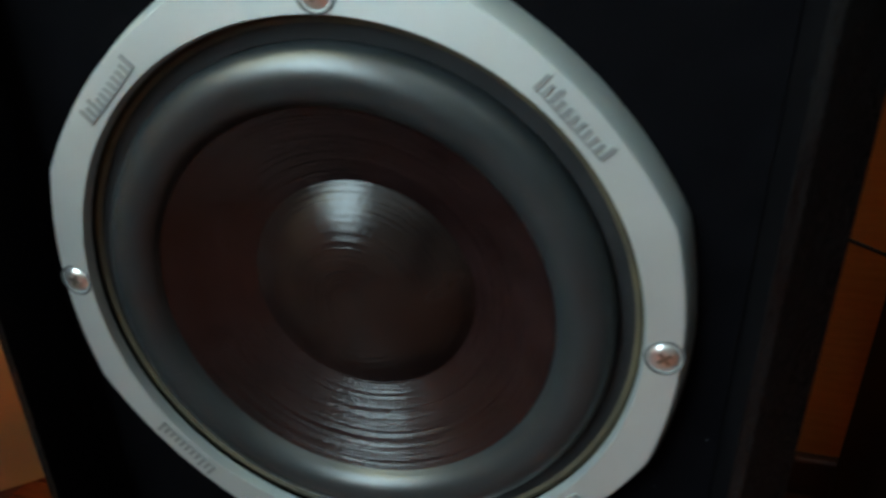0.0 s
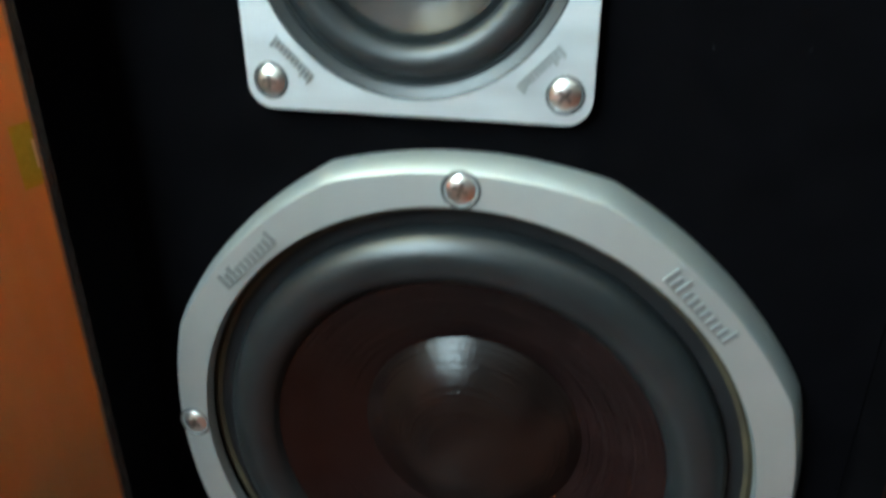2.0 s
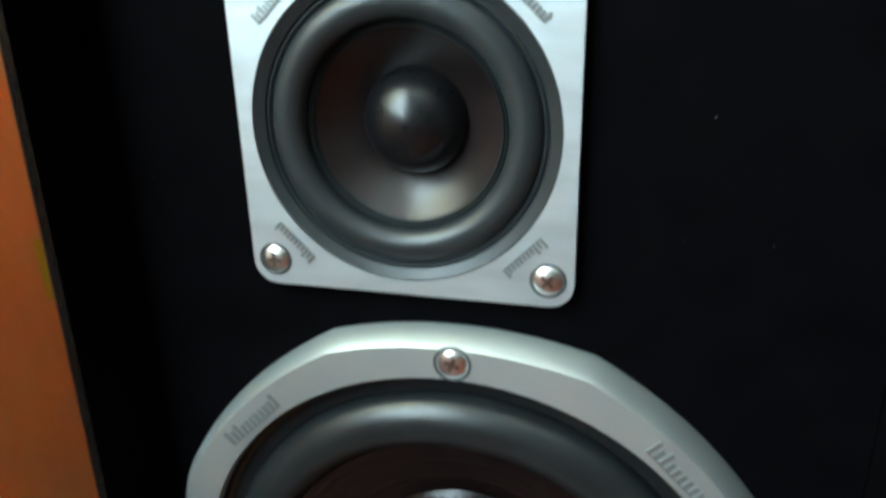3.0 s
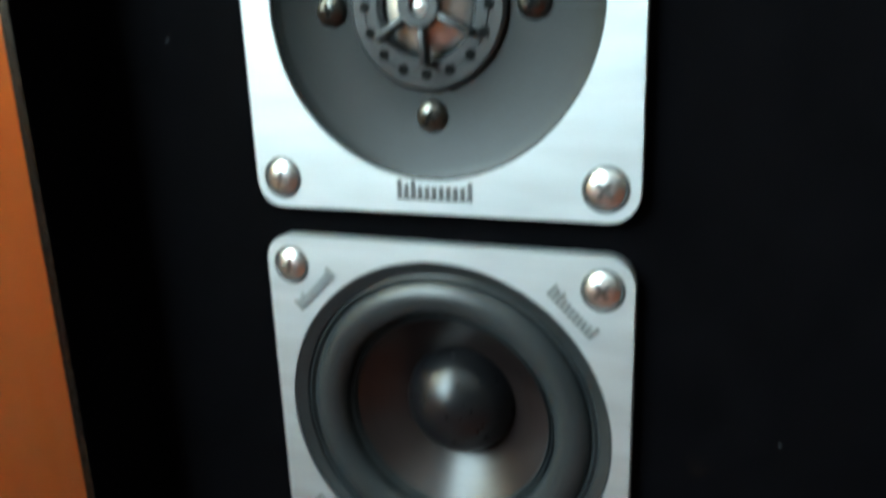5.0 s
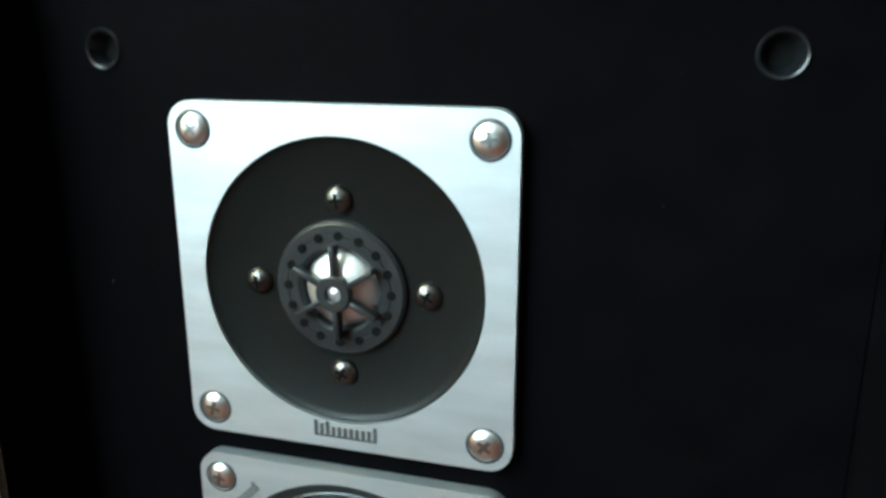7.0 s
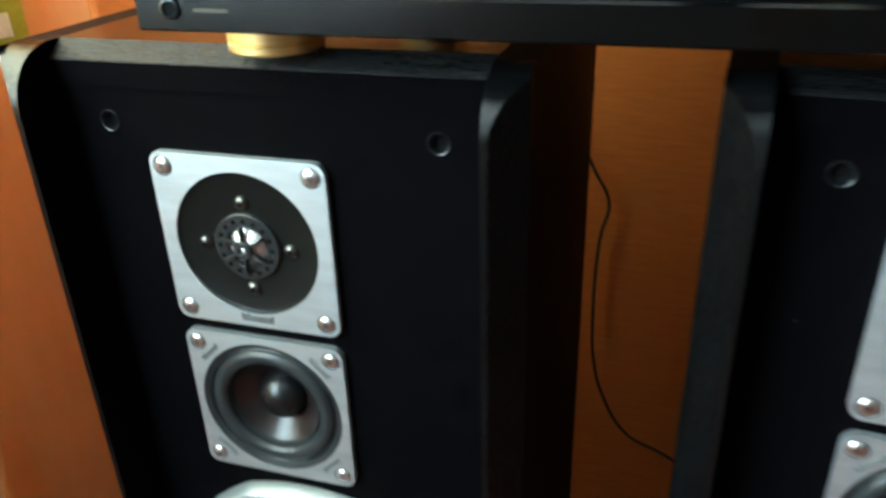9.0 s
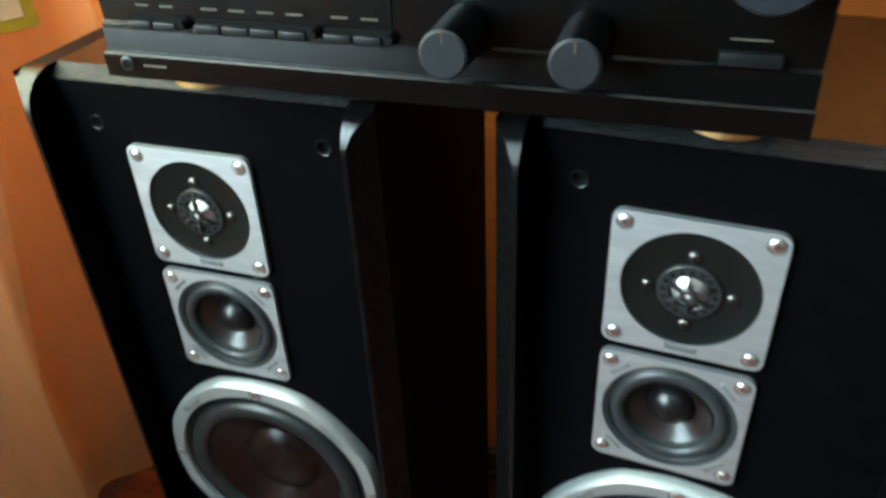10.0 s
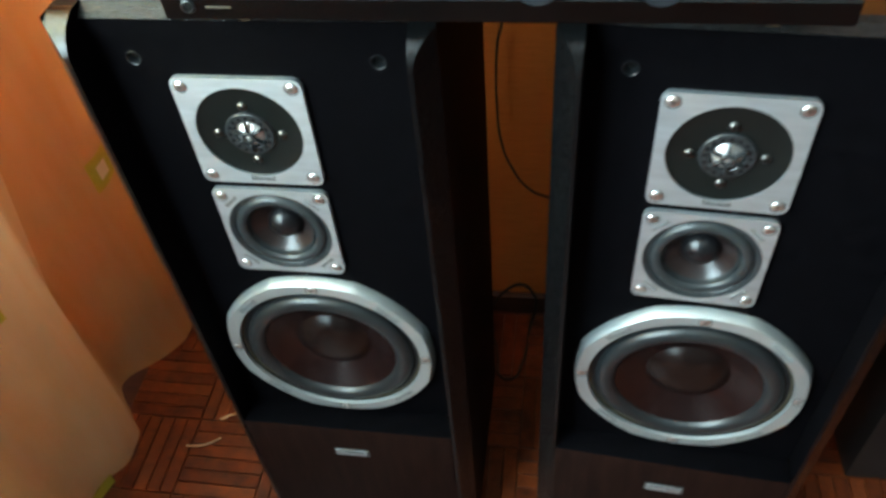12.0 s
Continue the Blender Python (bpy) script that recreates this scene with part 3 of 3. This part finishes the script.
def tweeter(parent):
    bm = holed_plate(rounded(TX, TZ, 0.0528, 0.0075), [circle(TX, TZ, 0.0441, 72)], -0.0045, 0.0)
    t = part("tweeter", bm, ALU, parent, "square brushed aluminium tweeter plate")
    part("disc", lathe([(0.0444, -0.002), (0.0436, -0.0034), (0.0424, -0.0030), (0.0412, -0.0024), (0.0185, -0.0018)], TX, TZ, 72), GUNMETAL, t, "dark grey disc")
    # pierced ring over the dome
    GZ, PROUD = TZ - 0.001, 0.0006
    ring = [(0.0206, -0.0018), (0.0204, -0.0034), (0.0196, -0.0043), (0.0165, -0.0043), (0.0163, -0.0040), (0.0161, -0.0043), (0.0132, -0.0043), (0.0124, -0.0037), (0.0119, -0.001), (0.0119, 0.003)]
    part("grille", lathe(ring, TX, GZ, 64), GRILLE, t, "black moulded ring")
    for k in range(16):
        a = radians(22.5 * k + 1)
        part("hole", lathe([(0.0, -0.0046), (0.00135, -0.0046), (0.00145, -0.0040)], TX + 0.0163 * math.sin(a), GZ + 0.0163 * math.cos(a), 12), VOID, t)
    for k in range(6):
        own = box(0.0046, 0.0142, -0.0080, -0.0041, -0.00085, 0.00085, 0.0003)
        bmesh.ops.rotate(own, verts=own.verts[:], cent=(0, 0, 0), matrix=Matrix.Rotation(radians(60 * k + 28), 3, "Y"))
        bmesh.ops.translate(own, verts=own.verts[:], vec=(TX, -PROUD, GZ))
        part("spoke", own, GRILLE, t)
    part("hub", lathe([(0.0023, -0.0074), (0.0026, -0.0092), (0.0050, -0.0092), (0.0056, -0.0084), (0.0054, -0.0068)], TX, GZ, 32), GRILLE, t, "black ring hub")
    dome = [(0.0118 * math.sin(radians(a)) / math.sin(radians(66)), 0.0022 - 0.0050 * (math.cos(radians(a)) - math.cos(radians(66))) / (1 - math.cos(radians(66)))) for a in range(66, -1, -6)]
    dome = [(r, y - 0.0036) for r, y in dome]
    part("hub_cap", lathe([(0.0, -0.0084), (0.0014, -0.0082), (0.0024, -0.0074)], TX, GZ, 24), DOME, t, "small metal centre")
    part("dome", lathe(dome, TX, GZ, 48), DOME, t, "shiny metal dome")
    for dx, dz in ((0, 1), (1, 0), (0, -1), (-1, 0)):
        screw(TX + dx * 0.0268, -0.0021, GZ + dz * 0.0267, 0.0042, 0.0027, BLACK_SCREW, t, 8 + 17 * (dx - dz), "black cross-head screw")
    for k, (sx, sz) in enumerate(((-1, 1), (1, 1), (-1, -1), (1, -1))):
        part("screw_seat", lathe([(0.0058, -0.0047), (0.0052, -0.005), (0.0046, -0.0042)], TX + sx * 0.0446, TZ + sz * 0.0446, 24), DARK_MARK, t)
        screw(TX + sx * 0.0446, -0.0045, TZ + sz * 0.0446, 0.0048, 0.0015, CHROME, t, 55 + 25 * k, "chrome cross-head screw")
    mark(TX + 0.001, -0.0045, TZ - 0.0466, 0.0215, 0.0052, 0, DARK_MARK, t, lift=0.0003)
    return t


def loudspeaker(x, y, label):
    s = thing("floor_speaker", x, y, FLOOR_Z, label, "loudspeaker", "pair of floor speakers")
    for sign in (-1, 1):
        side_panel(sign, s)
    # top board with a bevelled black front edge
    bm = bmesh.new()
    prof = ((0.0, BAFFLE_TOP - 0.012), (0.0, BAFFLE_TOP), (0.011, TOP), (DEEP, TOP), (DEEP, BAFFLE_TOP - 0.012))
    a = [bm.verts.new((-W_IN, y, z)) for y, z in prof]
    b = [bm.verts.new((W_IN, y, z)) for y, z in prof]
    for k in range(5):
        f = bm.faces.new((a[k], a[(k + 1) % 5], b[(k + 1) % 5], b[k]))
        f.material_index = 1 if k in (0, 1) else 0
    bm.faces.new(a), bm.faces.new(b)
    bmesh.ops.recalc_face_normals(bm, faces=bm.faces[:])
    part("top_board", bm, [VENEER_LIT_TOP, EDGE_LIT_BEVEL], s, "dark mahogany top with a black bevelled front edge", False)
    part("back_panel", box(-W_IN + 0.0005, W_IN - 0.0005, DEEP - 0.016, DEEP - 0.001, 0.0, BAFFLE_TOP - 0.0125), VENEER, s, "", False)
    part("baffle", holed_plate([(-W_IN + 0.0004, LEDGE - 0.01), (W_IN - 0.0004, LEDGE - 0.01), (W_IN - 0.0004, BAFFLE_TOP - 0.0125), (-W_IN + 0.0004, BAFFLE_TOP - 0.0125)],
         [circle(WX, WZ, 0.0985, 64), circle(TX, MZ, 0.0463, 48), circle(TX, TZ, 0.0422, 48), circle(-0.0930, 0.7420, 0.0060, 24), circle(0.0970, 0.7420, 0.0060, 24)], 0.0, 0.0158), FELT, s, "flat black baffle", False)
    part("upper_strip", box(-W_IN + 0.0004, W_IN - 0.0004, -0.0012, 0.0, BAFFLE_TOP - 0.014, BAFFLE_TOP - 0.0005), FELT, s, "", False)
    low = box(-W_IN + 0.0004, W_IN - 0.0004, -0.0305, 0.016, 0.0, LEDGE, 0.0015)
    low.normal_update()
    for f in low.faces:
        f.material_index = 1 if f.normal.z > 0.6 else 0
    part("lower_panel", low, [VENEER, FELT], s, "plain dark mahogany lower front")
    woofer(s), midrange(s), tweeter(s)
    for sx in (-1, 1):
        part("grille_socket", lathe([(0.0062, -0.0003), (0.0058, -0.0009), (0.0052, -0.0006), (0.0034, 0.0045)], sx * 0.0950 + 0.002, 0.7420, 32), PLASTIC, s, "black grille peg socket")
        part("socket_hole", lathe([(0.0, 0.0044), (0.0036, 0.0044), (0.0036, 0.006)], sx * 0.0950 + 0.002, 0.7420, 24), VOID, s)
    bd = part("badge", box(-0.0215, 0.0215, -0.0318, -0.0303, 0.2025, 0.2165, 0.0005), DARK_MARK, s, "small grey metal name badge")
    mark(0.0, -0.0318, 0.2085, 0.038, 0.0075, 0, ALU, bd, lift=0.0004)
    part("badge_line", box(-0.0195, 0.0195, -0.0322, -0.0316, 0.2140, 0.2153), ALU, bd, "", False)
    return s


speaker = loudspeaker(0.017, 0.0, "tall dark mahogany floor speaker with silver-ringed drivers on black")
other = copy_thing(speaker, pose(0.385, -0.0088, FLOOR_Z, 0, 0, -4.3))

# ---- amplifier ----
AX0, AX1, AY, AZ0, AD = -0.010, 0.411, -0.045, 0.8010, 0.30
amp = thing("amplifier", (AX0 + AX1) / 2, AY, AZ0, "black stereo amplifier on gold feet across both speakers", "amplifier")
AW = (AX1 - AX0) / 2


def ax(x):
    return x - (AX0 + AX1) / 2


part("casing", box(-AW + 0.004, AW - 0.004, 0.012, AD, 0.002, 0.160, 0.003), AMP, amp, "black sheet metal casing")
# front: a lower strip with a lip, then the main panel set back and leaning
bm = bmesh.new()
prof = ((0.013, 0.0), (0.001, 0.0), (0.0, 0.001), (0.0, 0.0152), (0.0012, 0.0165), (0.0042, 0.0165), (0.0058, 0.030), (0.0060, 0.033), (0.0088, 0.0345), (0.0088, 0.162), (0.013, 0.162))
a = [bm.verts.new((-AW, y, z)) for y, z in prof]
b = [bm.verts.new((AW, y, z)) for y, z in prof]
for k in range(len(prof) - 1):
    bm.faces.new((a[k], a[k + 1], b[k + 1], b[k]))
bm.faces.new(a), bm.faces.new(b), bm.faces.new((a[-1], a[0], b[0], b[-1]))
bmesh.ops.recalc_face_normals(bm, faces=bm.faces[:])
part("front_panel", bm, AMP, amp, "black front panel with a ridge", False)
part("headphone_jack", lathe([(0.0050, 0.0002), (0.0048, -0.0012), (0.0036, -0.0016), (0.0030, -0.0006), (0.0028, 0.004)], ax(0.0075), 0.0100, 32), PLASTIC, amp, "black ringed headphone jack")
part("jack_hole", lathe([(0.0, -0.0003), (0.0030, -0.0005), (0.0030, 0.001)], ax(0.0075), 0.0100, 24), VOID, amp)
part("legend", box(ax(0.0190), ax(0.036), -0.0003, 0.0004, 0.0088, 0.0102), LEGEND, amp, "small printed bar", False)
for x0, x1, count in ((0.013, 0.048, 2), (0.060, 0.136, 4), (0.146, 0.183, 2)):
    part("key_slot", box(ax(x0), ax(x1 + 0.004), 0.0055, 0.0092, 0.0360, 0.0393), VOID, amp, "", False)
    step = (x1 - x0) / count
    for k in range(count):
        part("push_key", box(ax(x0 + k * step + 0.0008), ax(x0 + (k + 1) * step - 0.0008), 0.0022, 0.0100, 0.0318, 0.0370, 0.0006), KEY, amp)
        part("legend", box(ax(x0 + k * step + 0.004), ax(x0 + (k + 1) * step - 0.004), 0.0085, 0.0092, 0.0445, 0.0458), LEGEND, amp, "", False)
    part("slot_end", lathe([(0.0, 0.0015), (0.0028, 0.0015), (0.0031, 0.0022), (0.0031, 0.009)], ax(x1 + 0.0035), 0.0362, 20), VOID, amp)
part("panel_joint", box(ax(0.1860), ax(0.1872), 0.0078, 0.0095, 0.034, 0.160), VOID, amp, "", False)
for x in (0.231, 0.297):
    bm = lathe([(0.0, -0.0345), (0.0116, -0.0345), (0.0130, -0.0332), (0.0137, -0.012), (0.0140, 0.008)], ax(x), 0.0435, 48)
    bm.normal_update()
    # lit front and shaded sides are coloured in: grey facing forward, black round it
    for f in bm.faces:
        f.material_index = 0 if f.normal.y < -0.6 else 1
    kb = part("rotary_knob", bm, [KNOB, AMP], amp, "dark round control knob, lit front and shaded sides put into its colours")
    part("pointer", box(ax(x) - 0.0004, ax(x) + 0.0004, -0.0350, -0.0338, 0.0495, 0.0550), LEGEND, kb, "", False)
big = part("volume_knob", lathe([(0.0, -0.024), (0.021, -0.024), (0.0226, -0.0222), (0.0232, -0.008), (0.0234, 0.0086)], ax(0.380), 0.0905, 64), KNOB, amp, "large dark volume knob")
part("pointer", box(ax(0.380) - 0.0005, ax(0.380) + 0.0005, -0.0246, -0.0233, 0.100, 0.110), LEGEND, big, "", False)
part("push_key", box(ax(0.362), ax(0.392), 0.0035, 0.0092, 0.0345, 0.0415, 0.0008), KEY, amp)
part("legend", box(ax(0.366), ax(0.386), 0.0083, 0.0091, 0.0465, 0.0476), LEGEND, amp, "", False)
for x, y in ((0.029, 0.0065), (0.374, 0.0065), (0.045, 0.205), (0.374, 0.205)):
    bm = upright(lathe([(0.0, 0.017), (0.0226, 0.017), (0.0238, 0.0158), (0.0238, 0.0125), (0.0231, 0.0118), (0.0238, 0.0111), (0.0238, 0.0012), (0.0226, 0.0), (0.0, 0.0)], 0, 0, 48))
    bmesh.ops.translate(bm, verts=bm.verts[:], vec=(ax(x), y - AY, 0.0))
    bmesh.ops.recalc_face_normals(bm, faces=bm.faces[:])
    part("foot", bm, GOLD, amp, "polished gold foot")

# ---- cables, wire ends, pot, dark cabinet ----
tube("speaker_cable", [(0.06, 0.30, 0.66), (0.125, 0.370, 0.635), (0.155, 0.377, 0.587), (0.168, 0.377, 0.560), (0.162, 0.377, 0.521), (0.160, 0.377, 0.42), (0.164, 0.377, 0.37), (0.176, 0.377, 0.326), (0.207, 0.376, 0.277), (0.245, 0.374, 0.261), (0.30, 0.35, 0.25)], 0.0016, CABLE, "thin black speaker cable hanging down the wall", "cable")
tube("floor_cable", [(0.120, 0.345, 0.003), (0.140, 0.350, 0.012), (0.151, 0.352, 0.040), (0.174, 0.352, 0.079), (0.197, 0.352, 0.091), (0.215, 0.350, 0.073), (0.219, 0.350, 0.030), (0.212, 0.338, 0.004), (0.204, 0.264, 0.003), (0.188, 0.229, 0.003), (0.170, 0.233, 0.003), (0.162, 0.271, 0.003), (0.152, 0.305, 0.003), (0.130, 0.315, 0.003)], 0.0025, CABLE, "loop of thin black cable on the floor", "cable")
tube("wire_end", [(-0.262, 0.112, 0.003), (-0.250, 0.118, 0.005), (-0.237, 0.126, 0.003)], 0.0019, WIRE, "short bare straw-coloured wire on the parquet", "wire")
tube("wire_end", [(-0.300, 0.062, 0.003), (-0.282, 0.062, 0.005), (-0.266, 0.068, 0.004), (-0.250, 0.080, 0.003)], 0.0017, WIRE, "short bare straw-coloured wire on the parquet", "wire")
tube("thin_wire", [(0.56, 0.355, 0.003), (0.61, 0.335, 0.003), (0.66, 0.305, 0.003)], 0.0014, WIRE, "thin pale wire on the floor by the wall", "wire")
side_box = thing("black_cabinet", 0.86, 0.24, FLOOR_Z, "plain black cabinet on the parquet near the wall", "cabinet")
part("body", box(-0.195, 0.195, -0.13, 0.12, 0.0, 0.46, 0.004), BOX, side_box)
part("top", box(-0.199, 0.199, -0.134, 0.122, 0.4605, 0.478, 0.003), BOX, side_box)


pot = thing("flower_pot", -0.312, -0.284, FLOOR_Z, "white glazed flower pot with a green plant on the floor", "flower pot")
bm = upright(lathe([(0.0, 0.0), (0.066, 0.0), (0.072, -0.01), (0.090, -0.255), (0.097, -0.264), (0.100, -0.282), (0.097, -0.289), (0.091, -0.286), (0.086, -0.26), (0.0, -0.255)], 0, 0, 48))
part("pot", bm, POT, pot)
part("soil", upright(lathe([(0.0, -0.266), (0.05, -0.268), (0.0865, -0.262)], 0, 0, 32)), SOIL, pot)
for k in range(9):
    bm = bmesh.new()
    rows = []
    for i in range(9):
        u = i / 8
        w = 0.011 * math.sin(math.pi * min(u * 0.92 + 0.08, 1)) + 0.0006
        d, h = 0.015 + 0.08 * u, 0.264 + 0.036 * math.sin(u * 2.2)
        rows.append([bm.verts.new((d, sgn * w, h + (0.004 if sgn else 0))) for sgn in (-1, 0, 1)])
    for p, q in zip(rows, rows[1:]):
        for i in range(2):
            bm.faces.new((p[i], p[i + 1], q[i + 1], q[i]))
    bmesh.ops.solidify(bm, geom=bm.faces[:], thickness=0.0006)
    bmesh.ops.rotate(bm, verts=bm.verts[:], cent=(0, 0, 0), matrix=Matrix.Rotation(radians(40 * k + 13 * (k % 3)), 3, "Z"))
    part("leaf", bm, LEAF, pot)


# ---- parquet ----
def strip_mesh(l, w):
    bm = box(-l / 2, l / 2, -w / 2, w / 2, -0.009, 0.0, 0.0)
    bmesh.ops.bevel(bm, geom=[e for e in bm.edges if all(v.co.z > -0.001 for v in e.verts)], offset=0.0007, segments=1, affect="EDGES")
    me = bpy.data.meshes.new("parquet_strip")
    bm.to_mesh(me)
    bm.free()
    me.materials.append(PARQUET)
    return me


TILE, N_STRIP = 0.126, 6
strip = strip_mesh(TILE - 0.0018, TILE / N_STRIP - 0.0013)
parquet = tagged(new("parquet"), "red-brown mosaic parquet of short wooden strips", kind="structure")
rng = random.Random(5)
rest = bmesh.new()
count = 0
for i in range(-4, 20):
    for j in range(-22, 3):
        cx, cy = 0.02 + i * TILE, 0.30 + j * TILE
        if cx - TILE / 2 < ROOM_W or cx + TILE / 2 > ROOM_E or cy + TILE / 2 > ROOM_N - 0.001 or cy - TILE / 2 < ROOM_S:
            continue
        near = -0.45 < cx < 0.75 and -0.10 < cy and count + N_STRIP <= 300 and not (-0.10 < cx < 0.14 and cy < 0.2) and not (0.27 < cx < 0.51 and cy < 0.2)
        turned = (i + j) % 2
        for k in range(N_STRIP):
            o = (k + 0.5) * TILE / N_STRIP - TILE / 2
            x, y = (cx, cy + o) if not turned else (cx + o, cy)
            m = pose(x, y, -rng.random() * 0.0006, rng.uniform(-0.15, 0.15), rng.uniform(-0.1, 0.1), 90 * turned)
            if near:
                ob = new("parquet_strip", strip)
                ob.parent = parquet
                ob.matrix_local = m
                count += 1
            else:
                vs = [rest.verts.new(m @ v.co) for v in strip.vertices]
                for p in strip.polygons:
                    rest.faces.new([vs[q] for q in p.vertices])
tagged(part("parquet_rest", rest, PARQUET, parquet, "", False), kind="stuff")
